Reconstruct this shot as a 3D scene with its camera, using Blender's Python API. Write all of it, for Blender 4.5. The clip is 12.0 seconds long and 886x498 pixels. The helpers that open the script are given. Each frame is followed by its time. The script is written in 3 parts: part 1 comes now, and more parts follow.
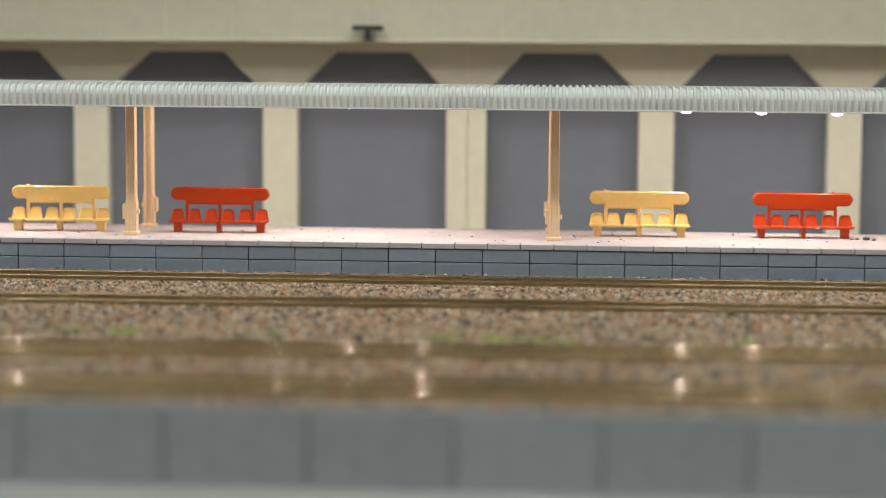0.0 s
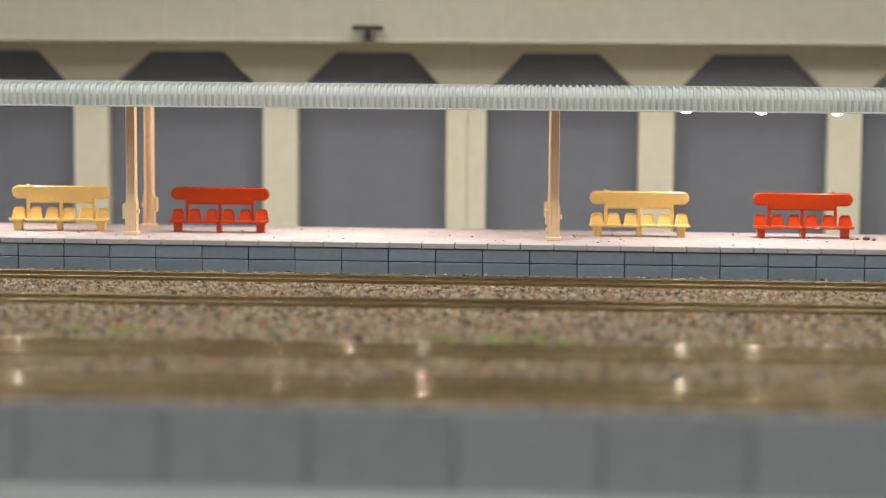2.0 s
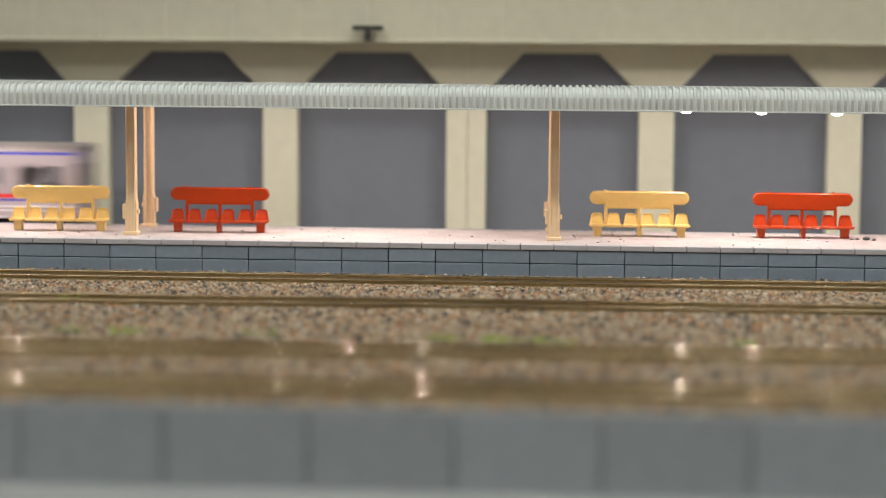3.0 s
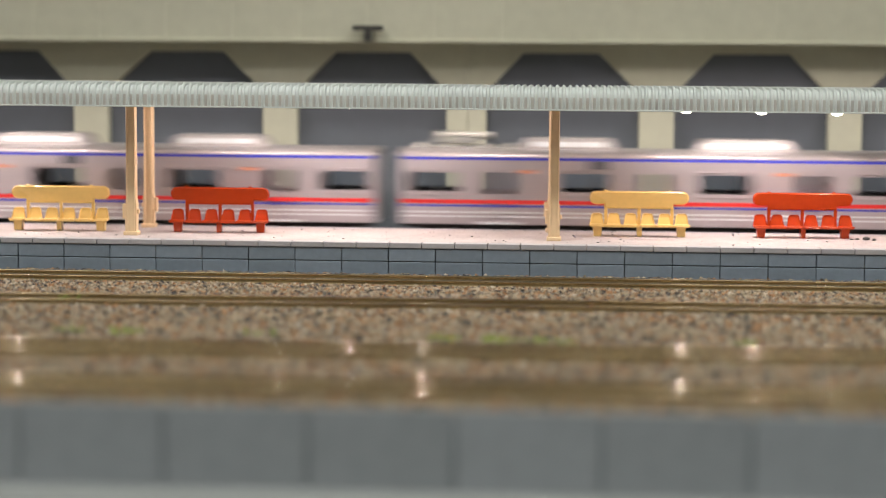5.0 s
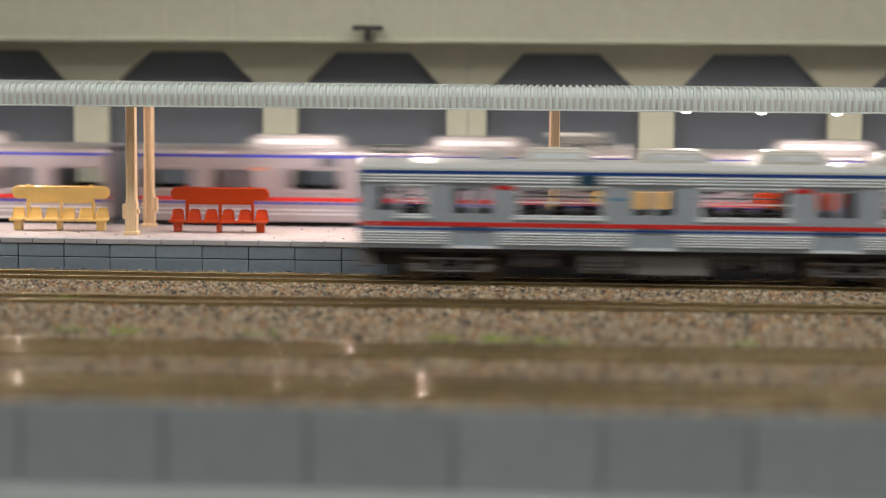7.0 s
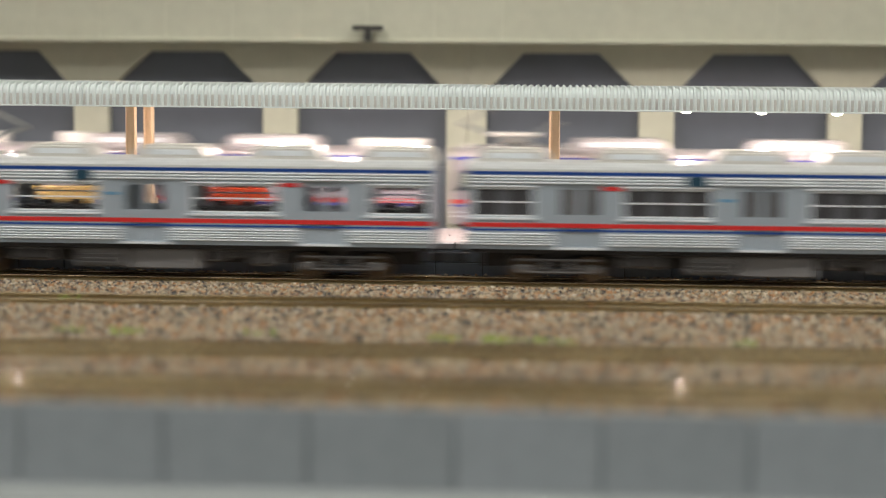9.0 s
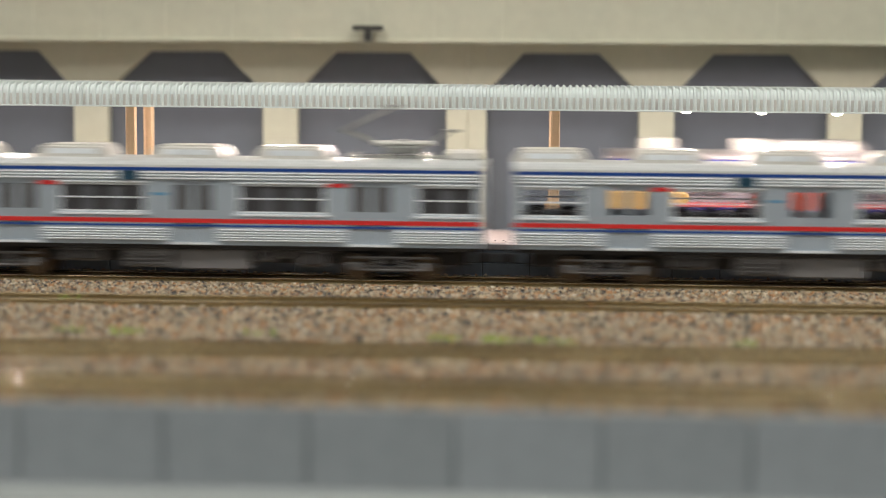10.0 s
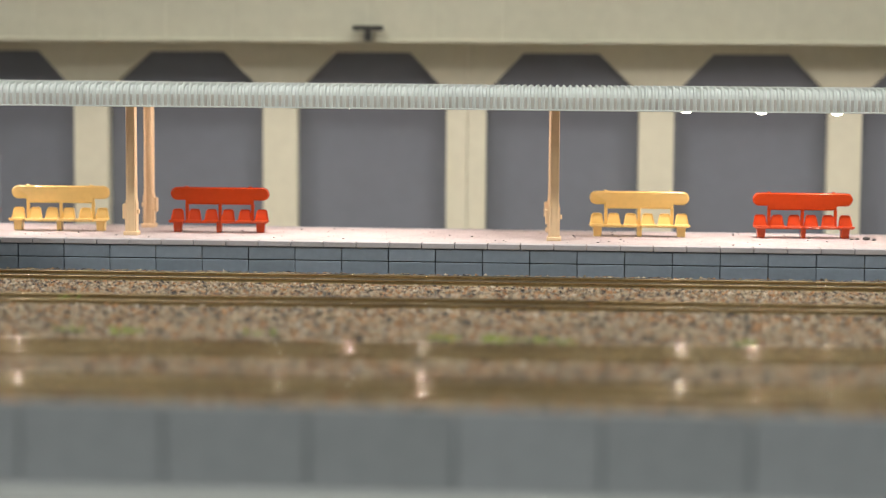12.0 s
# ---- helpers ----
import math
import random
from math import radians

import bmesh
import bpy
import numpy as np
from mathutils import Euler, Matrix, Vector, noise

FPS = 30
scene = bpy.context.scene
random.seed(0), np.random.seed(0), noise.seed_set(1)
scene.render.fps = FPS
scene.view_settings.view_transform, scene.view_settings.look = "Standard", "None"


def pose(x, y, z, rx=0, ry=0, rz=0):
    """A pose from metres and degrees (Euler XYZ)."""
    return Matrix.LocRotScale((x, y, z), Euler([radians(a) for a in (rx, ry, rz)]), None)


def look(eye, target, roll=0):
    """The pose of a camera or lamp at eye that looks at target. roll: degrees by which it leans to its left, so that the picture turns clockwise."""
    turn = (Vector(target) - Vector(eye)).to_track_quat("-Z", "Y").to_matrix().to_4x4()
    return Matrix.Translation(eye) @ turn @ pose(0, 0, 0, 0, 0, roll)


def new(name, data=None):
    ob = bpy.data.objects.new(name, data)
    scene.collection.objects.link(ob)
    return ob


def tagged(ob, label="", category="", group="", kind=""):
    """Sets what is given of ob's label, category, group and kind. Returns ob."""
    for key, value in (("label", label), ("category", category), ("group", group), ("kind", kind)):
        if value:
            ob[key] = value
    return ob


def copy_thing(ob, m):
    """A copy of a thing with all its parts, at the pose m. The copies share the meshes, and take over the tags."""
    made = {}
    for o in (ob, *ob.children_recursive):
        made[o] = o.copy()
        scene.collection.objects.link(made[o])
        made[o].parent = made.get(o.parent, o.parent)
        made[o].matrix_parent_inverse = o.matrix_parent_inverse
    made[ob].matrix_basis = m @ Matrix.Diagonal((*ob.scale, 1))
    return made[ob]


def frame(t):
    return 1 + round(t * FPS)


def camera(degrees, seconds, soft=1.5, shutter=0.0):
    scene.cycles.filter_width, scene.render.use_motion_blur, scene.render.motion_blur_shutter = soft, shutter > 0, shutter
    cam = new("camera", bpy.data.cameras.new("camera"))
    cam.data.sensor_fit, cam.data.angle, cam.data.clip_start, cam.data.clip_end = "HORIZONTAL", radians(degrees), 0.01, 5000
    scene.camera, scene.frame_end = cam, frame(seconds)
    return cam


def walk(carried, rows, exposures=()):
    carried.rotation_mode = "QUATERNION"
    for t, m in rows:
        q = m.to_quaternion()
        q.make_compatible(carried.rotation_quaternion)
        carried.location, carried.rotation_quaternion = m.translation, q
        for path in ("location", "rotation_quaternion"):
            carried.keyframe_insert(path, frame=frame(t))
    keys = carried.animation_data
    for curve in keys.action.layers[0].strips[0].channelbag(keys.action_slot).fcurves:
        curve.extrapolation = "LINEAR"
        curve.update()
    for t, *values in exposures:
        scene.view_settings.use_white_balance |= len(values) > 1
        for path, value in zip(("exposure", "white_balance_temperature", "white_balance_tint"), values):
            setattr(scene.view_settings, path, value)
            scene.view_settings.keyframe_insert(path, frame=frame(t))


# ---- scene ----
# A model railway at 1:150, built at its true size: all shapes below are written in millimetres.
MM = 0.001
cam = camera(26.366, 12.0, soft=1.0, shutter=0.92)
EYE = (0.0, -0.3808, 0.0446)
AIM = (EYE[0] - math.sin(radians(3.64)) * math.cos(radians(5.343)),
       EYE[1] + math.cos(radians(3.64)) * math.cos(radians(5.343)),
       EYE[2] - math.sin(radians(5.343)))
cam.data.dof.use_dof = True
cam.data.dof.focus_distance = 0.405
cam.data.dof.aperture_fstop = 13.2
walk(cam, [(0, look(EYE, AIM, 0.48)), (12, look(EYE, AIM, 0.48))], exposures=[(0, 0.0), (3.2, 0.0), (4.8, -0.04), (5.6, -0.13), (6.5, -0.25), (7.2, -0.2), (8.8, 0.12), (10.5, 0.18), (11.4, 0.14), (12, 0.08)])

# ---- light: a room with ceiling panels, and small lamps under the platform roof ----
world = bpy.data.worlds.new("room_air")
scene.world = world
world.use_nodes = True
world.node_tree.nodes["Background"].inputs[0].default_value = (0.93, 0.97, 1.0, 1)
world.node_tree.nodes["Background"].inputs[1].default_value = 0.004
NEAR_PANEL_WATTS, FAR_PANEL_WATTS, ADDED_SPOT_WATTS = 1.8, 4.3, 77.0
ROOF_LAMP_WATTS = 0.022
ROOM_WHITE = (1.0, 0.957, 0.885)


def area_lamp(name, m, sx, sy, watts, color, shape="RECTANGLE"):
    d = bpy.data.lights.new(name, "AREA")
    d.shape, d.size, d.size_y, d.energy, d.color = shape, sx, sy, watts, color
    ob = new(name, d)
    ob.matrix_world = m
    return ob


# ---- materials ----
def mat(name, color, rough=0.5, metal=0.0, vary=0.12, grain=400.0, bump=0.0, second=None, spread=60.0, spec=0.5, coat=0.0, steady=None, rand=0.0):
    m = bpy.data.materials.new(name)
    m.use_nodes = True
    nt = m.node_tree
    b = nt.nodes["Principled BSDF"]
    b.inputs["Roughness"].default_value = rough
    b.inputs["Metallic"].default_value = metal
    b.inputs["Specular IOR Level"].default_value = spec
    b.inputs["Coat Weight"].default_value = coat
    co = nt.nodes.new("ShaderNodeTexCoord")
    fine = nt.nodes.new("ShaderNodeTexNoise")
    fine.inputs["Scale"].default_value = grain
    fine.inputs["Detail"].default_value = 6
    broad = nt.nodes.new("ShaderNodeTexNoise")
    broad.inputs["Scale"].default_value = spread
    broad.inputs["Detail"].default_value = 3
    for n in (fine, broad):
        nt.links.new(co.outputs["Object"], n.inputs["Vector"])
    add = nt.nodes.new("ShaderNodeMath")
    add.operation = "ADD"
    nt.links.new(fine.outputs["Fac"], add.inputs[0])
    nt.links.new(broad.outputs["Fac"], add.inputs[1])
    ramp = nt.nodes.new("ShaderNodeMapRange")
    ramp.inputs["From Min"].default_value = 0.65
    ramp.inputs["From Max"].default_value = 1.35
    nt.links.new(add.outputs[0], ramp.inputs["Value"])
    mix = nt.nodes.new("ShaderNodeMix")
    mix.data_type = "RGBA"
    lo = [c * (1 - vary) for c in color]
    hi = second if second else [min(1, c * (1 + vary)) for c in color]
    mix.inputs["A"].default_value = (*lo, 1)
    mix.inputs["B"].default_value = (*hi, 1)
    nt.links.new(ramp.outputs["Result"], mix.inputs["Factor"])
    out = mix.outputs["Result"]
    if rand:
        info = nt.nodes.new("ShaderNodeObjectInfo")
        r = nt.nodes.new("ShaderNodeMapRange")
        r.inputs["To Min"].default_value = 1 - rand
        r.inputs["To Max"].default_value = 1 + rand
        nt.links.new(info.outputs["Random"], r.inputs["Value"])
        mul = nt.nodes.new("ShaderNodeMix")
        mul.data_type, mul.blend_type = "RGBA", "MULTIPLY"
        mul.inputs["Factor"].default_value = 1
        nt.links.new(out, mul.inputs["A"])
        nt.links.new(r.outputs["Result"], mul.inputs["B"])
        out = mul.outputs["Result"]
    nt.links.new(out, b.inputs["Base Color"])
    rr = nt.nodes.new("ShaderNodeMapRange")
    rr.inputs["To Min"].default_value = max(0.02, rough - 0.08)
    rr.inputs["To Max"].default_value = min(1, rough + 0.1)
    nt.links.new(broad.outputs["Fac"], rr.inputs["Value"])
    if steady is None:
        nt.links.new(rr.outputs["Result"], b.inputs["Roughness"])
    else:
        b.inputs["Roughness"].default_value = steady
    if bump:
        bn = nt.nodes.new("ShaderNodeBump")
        bn.inputs["Distance"].default_value = bump * MM
        bn.inputs["Strength"].default_value = 0.6
        nt.links.new(fine.outputs["Fac"], bn.inputs["Height"])
        nt.links.new(bn.outputs["Normal"], b.inputs["Normal"])
    return m


def stone_mat():
    m = bpy.data.materials.new("ballast_stone")
    m.use_nodes = True
    nt = m.node_tree
    b = nt.nodes["Principled BSDF"]
    b.inputs["Roughness"].default_value = 0.8
    geo = nt.nodes.new("ShaderNodeNewGeometry")
    ramp = nt.nodes.new("ShaderNodeValToRGB")
    ramp.color_ramp.interpolation = "CONSTANT"
    cols = [(0.0, (0.37, 0.31, 0.215)), (0.2, (0.25, 0.20, 0.13)), (0.36, (0.05, 0.046, 0.044)), (0.53, (0.36, 0.20, 0.095)),
            (0.63, (0.40, 0.345, 0.255)), (0.73, (0.15, 0.135, 0.115)), (0.84, (0.29, 0.155, 0.07)), (0.95, (0.50, 0.45, 0.36))]
    e = ramp.color_ramp.elements
    e[0].color = (*cols[0][1], 1)
    e[1].position, e[1].color = cols[1][0], (*cols[1][1], 1)
    for p, c in cols[2:]:
        e.new(p).color = (*c, 1)
    nt.links.new(geo.outputs["Random Per Island"], ramp.inputs["Fac"])
    nt.links.new(ramp.outputs["Color"], b.inputs["Base Color"])
    return m


def glass_mat():
    m = bpy.data.materials.new("clear_glazing")
    m.use_nodes = True
    b = m.node_tree.nodes["Principled BSDF"]
    b.inputs["Transmission Weight"].default_value = 1.0
    b.inputs["Roughness"].default_value = 0.02
    b.inputs["IOR"].default_value = 1.25
    b.inputs["Base Color"].default_value = (0.86, 0.88, 0.9, 1)
    return m


def glow_mat(name, color, strength):
    m = bpy.data.materials.new(name)
    m.use_nodes = True
    b = m.node_tree.nodes["Principled BSDF"]
    b.inputs["Emission Color"].default_value = (*color, 1)
    b.inputs["Emission Strength"].default_value = strength
    return m


M_YELLOW = mat("yellow_plastic", (0.90, 0.66, 0.25), 0.28, vary=0.05, grain=900, bump=0.02)
M_RED = mat("red_plastic", (0.55, 0.06, 0.008), 0.22, vary=0.07, grain=900, bump=0.02)
M_CREAM = mat("cream_plastic", (0.76, 0.58, 0.36), 0.5, vary=0.06, grain=700, bump=0.02)
M_ROOF = mat("pale_grey_green_roof_plastic", (0.60, 0.665, 0.655), 0.36, vary=0.06, grain=600, bump=0.02)
M_ROOFIN = mat("roof_soffit", (0.5, 0.5, 0.48), 0.6)
M_PAVE = mat("platform_concrete", (0.45, 0.40, 0.40), 0.8, vary=0.2, grain=1400, bump=0.08, spread=90, second=(0.53, 0.48, 0.48))
M_COPING = mat("coping_grey", (0.37, 0.375, 0.405), 0.65, vary=0.08, grain=900, bump=0.03, rand=0.06)
M_BLOCK = mat("blue_grey_block", (0.175, 0.225, 0.285), 0.55, vary=0.12, grain=700, bump=0.03, rand=0.08)
M_JOINT = mat("dark_joint", (0.085, 0.105, 0.125), 0.8)
M_BASE = mat("layout_board", (0.16, 0.13, 0.10), 0.85, vary=0.3, grain=500, bump=0.2, second=(0.3, 0.25, 0.2))
M_STONE = stone_mat()
M_RAIL = mat("brown_rail_side", (0.30, 0.235, 0.12), 0.6, 0.1, vary=0.25, grain=500)
M_HEAD = mat("worn_nickel_railhead", (0.52, 0.43, 0.27), 0.1, 1.0, vary=0.1, grain=300, steady=0.125)
SHINE = M_HEAD.node_tree.nodes["Principled BSDF"]
SHINE.inputs["Anisotropic"].default_value = 1.0
ACROSS = M_HEAD.node_tree.nodes.new("ShaderNodeCombineXYZ")
ACROSS.inputs[1].default_value = 1.0
M_HEAD.node_tree.links.new(ACROSS.outputs[0], SHINE.inputs["Tangent"])
M_SLEEP = mat("brown_sleeper", (0.16, 0.115, 0.06), 0.7, vary=0.3, grain=900, rand=0.2)
M_GRASS = mat("grass_green", (0.30, 0.42, 0.08), 0.7, vary=0.3, grain=900, rand=0.2)
M_WALLGREY = mat("grey_wall_panel", (0.24, 0.267, 0.288), 0.7, vary=0.1, grain=300, spread=22, bump=0.05, rand=0.04)
M_LEDGE = mat("pale_ledge", (0.33, 0.36, 0.355), 0.7, vary=0.08)
M_BEIGE = mat("beige_wall", (0.61, 0.615, 0.49), 0.75, vary=0.06, grain=300, spread=25, bump=0.03)
M_BAY = mat("blue_grey_shutter", (0.150, 0.173, 0.208), 0.65, vary=0.06, grain=200, spread=30)
M_DARK = mat("dark_bracket", (0.045, 0.045, 0.042), 0.6)
M_STEEL = mat("pale_grey_car_side", (0.37, 0.435, 0.50), 0.36, 0.25, vary=0.05, grain=300, spread=30)
M_STEEL2 = mat("bright_silver_car_side", (0.46, 0.43, 0.465), 0.3, 0.55, vary=0.05, grain=300, spread=30)
# silver of frames and sills; on ribs, overhead highlight put into the colour
M_RIB = mat("silver_trim_lit_rib", (0.78, 0.83, 0.87), 0.28, 0.2, vary=0.04)
M_CARROOFFAR = mat("glossy_silver_car_roof", (0.56, 0.54, 0.56), 0.3, 0.5, vary=0.06, grain=300, spread=40)
M_ACFAR = mat("grey_plastic_box", (0.36, 0.345, 0.35), 0.45, vary=0.05)
M_BLUEFAR = mat("violet_blue_stripe_paint", (0.035, 0.045, 0.40), 0.4, vary=0.06)
M_CARROOF = mat("pale_car_roof", (0.47, 0.49, 0.49), 0.35, vary=0.06, grain=300, spread=40)
M_AC = mat("off_white_plastic_box", (0.58, 0.575, 0.54), 0.45, vary=0.05)
M_REDSTRIPE = mat("red_stripe_paint", (0.56, 0.025, 0.025), 0.35, vary=0.06)
M_BLUESTRIPE = mat("blue_stripe_paint", (0.008, 0.05, 0.24), 0.35, vary=0.06)
M_SKY = mat("light_blue_mark", (0.08, 0.27, 0.46), 0.5)
M_ORANGE = mat("dull_orange_plate", (0.50, 0.22, 0.14), 0.5)
M_SIGN = mat("dark_teal_sign", (0.012, 0.05, 0.085), 0.3)
M_UNDER = mat("black_underframe", (0.028, 0.026, 0.026), 0.6, vary=0.25)
M_EQUIP = mat("dark_grey_equipment", (0.15, 0.148, 0.15), 0.5, vary=0.25)
M_BOGIE = mat("dark_bogie_grey", (0.075, 0.073, 0.073), 0.5, vary=0.25)
M_WHEEL = mat("blackened_wheel", (0.15, 0.105, 0.065), 0.45, 0.4, vary=0.2)
M_SEAT = mat("dark_seat", (0.012, 0.011, 0.013), 0.7)
M_PANTO = mat("grey_pantograph_metal", (0.26, 0.27, 0.26), 0.4, 0.4)
M_GLASS = glass_mat()
M_SMOKE = mat("smoked_window", (0.10, 0.10, 0.105), 0.25, vary=0.1)
M_HAZE = mat("hazy_grey_window", (0.095, 0.10, 0.112), 0.2, vary=0.1)
M_LED = glow_mat("lamp_lens", (1.0, 0.86, 0.74), 40.0)
M_PANELGLOW = glow_mat("ceiling_panel_diffuser", (1.0, 0.96, 0.9), 2.5)
M_ROOM = mat("white_room_paint", (0.72, 0.71, 0.68), 0.8, vary=0.03, grain=8, spread=2)
M_ROOMFLOOR = mat("grey_room_floor", (0.25, 0.24, 0.23), 0.6, vary=0.1, grain=20, spread=3)


# ---- mesh helpers (millimetres) ----
def box(bm, x0, x1, y0, y1, z0, z1, bevel=0.0, seg=1):
    r = bmesh.ops.create_cube(bm, size=1.0)
    vs = r["verts"]
    for v in vs:
        v.co = Vector(((x0 + x1) / 2 + v.co.x * (x1 - x0), (y0 + y1) / 2 + v.co.y * (y1 - y0), (z0 + z1) / 2 + v.co.z * (z1 - z0)))
    if bevel:
        es = list({e for v in vs for e in v.link_edges})
        bmesh.ops.bevel(bm, geom=es, offset=bevel, segments=seg, affect="EDGES", profile=0.5)
    return bm


def prism(bm, pts, axis, a, b):
    """A closed outline drawn out along an axis; the outline's two numbers are the other two axes in order."""
    def at(p, t):
        return {"x": (t, p[0], p[1]), "y": (p[0], t, p[1]), "z": (p[0], p[1], t)}[axis]
    va = [bm.verts.new(at(p, a)) for p in pts]
    vb = [bm.verts.new(at(p, b)) for p in pts]
    n = len(pts)
    fs = [bm.faces.new(va), bm.faces.new(vb[::-1])]
    for i in range(n):
        fs.append(bm.faces.new((va[i], vb[i], vb[(i + 1) % n], va[(i + 1) % n])))
    bmesh.ops.recalc_face_normals(bm, faces=fs)
    return bm


def cyl(bm, p, q, r, seg=12, r2=None):
    p, q = Vector(p), Vector(q)
    d = q - p
    m = Matrix.Translation((p + q) / 2) @ d.to_track_quat("Z", "Y").to_matrix().to_4x4()
    bmesh.ops.create_cone(bm, cap_ends=True, segments=seg, radius1=r, radius2=r if r2 is None else r2, depth=d.length, matrix=m)
    return bm


def holed(bm, u0, u1, w0, w1, holes, a, b, plane="xz"):
    """A slab between a and b with rectangular holes (u0, u1, w0, w1)."""
    us = sorted({u0, u1, *[h[0] for h in holes], *[h[1] for h in holes]})
    ws = sorted({w0, w1, *[h[2] for h in holes], *[h[3] for h in holes]})

    def solid(i, j):
        if i < 0 or j < 0 or i >= len(us) - 1 or j >= len(ws) - 1:
            return False
        u, w = (us[i] + us[i + 1]) / 2, (ws[j] + ws[j + 1]) / 2
        return not any(h[0] < u < h[1] and h[2] < w < h[3] for h in holes)

    memo = {}

    def v(i, j, s):
        k = (i, j, s)
        if k not in memo:
            t = b if s else a
            memo[k] = bm.verts.new((us[i], t, ws[j]) if plane == "xz" else (t, us[i], ws[j]))
        return memo[k]

    fs = []
    for i in range(len(us) - 1):
        for j in range(len(ws) - 1):
            if not solid(i, j):
                continue
            for s in (0, 1):
                fs.append(bm.faces.new((v(i, j, s), v(i + 1, j, s), v(i + 1, j + 1, s), v(i, j + 1, s))))
            for di, dj, c1, c2 in ((-1, 0, (i, j), (i, j + 1)), (1, 0, (i + 1, j), (i + 1, j + 1)), (0, -1, (i, j), (i + 1, j)), (0, 1, (i, j + 1), (i + 1, j + 1))):
                if not solid(i + di, j + dj):
                    fs.append(bm.faces.new((v(*c1, 0), v(*c2, 0), v(*c2, 1), v(*c1, 1))))
    bmesh.ops.recalc_face_normals(bm, faces=fs)
    return bm


def mesh_of(name, bm, material, smooth=False):
    bmesh.ops.scale(bm, vec=(MM, MM, MM), verts=bm.verts)
    me = bpy.data.meshes.new(name)
    bm.to_mesh(me)
    bm.free()
    me.materials.append(material)
    if smooth:
        for p in me.polygons:
            p.use_smooth = len(p.vertices) < 5
    return me


def part(name, bm, material, parent, label="", smooth=False):
    return placed(name, mesh_of(name, bm, material, smooth), parent, (0, 0, 0), label)


def placed(name, me, parent, at, label=""):
    ob = new(name, me)
    ob.location = [c * MM for c in at]
    if parent is not None:
        ob.parent = parent
    if label:
        tagged(ob, label)
    return ob


def thing(name, at, label, category, group="", kind=""):
    ob = new(name)
    ob.empty_display_size = 0.01
    ob.location = [c * MM for c in at]
    return tagged(ob, label, category, group, kind)


def solo(name, bm, material, label, category, kind="", at=(0, 0, 0), smooth=False):
    ob = placed(name, mesh_of(name, bm, material, smooth), None, at)
    return tagged(ob, label, category, "", kind)


B = bmesh.new
TRACK_Y = {"front": 9.35, "back": 71.35, "second": -30.5, "third": -90.5, "fourth": -125.3}
TRACK_TURN = {"front": 0.0, "back": 0.0, "second": 0.8, "third": 2.0, "fourth": 0.6}
PLAT_Z, PLAT_N, PLAT_F = 8.1, 21.0, 60.0
X0, X1 = -1700.0, 1500.0


# ---- the room ----
def room():
    solo("floor", box(B(), -2800, 2800, -2200, 1500, -920, -900), M_ROOMFLOOR, "plain grey floor of the layout room", "floor", "structure")
    solo("ceiling", box(B(), -2800, 2800, -2200, 1500, 1500, 1520), M_ROOM, "plain white painted room ceiling", "ceiling", "structure")
    solo("wall_north", box(B(), -2800, 2800, 1500, 1550, -900, 1500), M_ROOM, "plain pale room wall behind the layout", "wall", "structure")
    solo("wall_south", box(B(), -2800, 2800, -2250, -2200, -900, 1500), M_ROOM, "plain pale room wall behind the viewer", "wall", "structure")
    solo("wall_east", box(B(), 2800, 2850, -2200, 1500, -900, 1500), M_ROOM, "plain pale room side wall", "wall", "structure")
    solo("wall_west", box(B(), -2850, -2800, -2200, 1500, -900, 1500), M_ROOM, "plain pale room side wall", "wall", "structure")
    for x, y, watts in ((-900, -520, NEAR_PANEL_WATTS), (700, -520, NEAR_PANEL_WATTS), (-900, -1550, FAR_PANEL_WATTS), (700, -1550, FAR_PANEL_WATTS)):
        t = thing("ceiling_light", (x, y, 1500), "white flush ceiling panel light, switched on", "ceiling light", "ceiling lights")
        part("housing", box(B(), -620, 620, -170, 170, -40, 0, 5), M_ROOM, t)
        part("diffuser", box(B(), -600, 600, -150, 150, -46, -40), M_PANELGLOW, t, "glowing white diffuser")
        area_lamp("ceiling_panel_lamp", pose(x * MM, y * MM, 1.448), 1.2, 0.3, watts, ROOM_WHITE)
    # two unseen ceiling spotlights, added: soft pools meet mid-layout in place of lens vignetting
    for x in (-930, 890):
        t = thing("ceiling_spotlight", (x, -620, 1500), "small round white spotlight, added out of view to brighten the middle", "spotlight", "ceiling spotlights")
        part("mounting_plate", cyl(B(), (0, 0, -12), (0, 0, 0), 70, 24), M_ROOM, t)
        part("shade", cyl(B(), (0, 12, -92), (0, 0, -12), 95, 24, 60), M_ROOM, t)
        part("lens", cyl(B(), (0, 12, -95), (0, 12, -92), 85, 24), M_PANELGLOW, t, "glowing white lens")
        d = bpy.data.lights.new("added_spot_lamp", "SPOT")
        d.energy, d.color, d.spot_size, d.spot_blend, d.shadow_soft_size = ADDED_SPOT_WATTS, ROOM_WHITE, radians(16.5), 1.0, 0.09
        new("added_spot_lamp", d).matrix_world = look((x * MM, -0.606, 1.395), (-0.012, 0.0, 0.02))


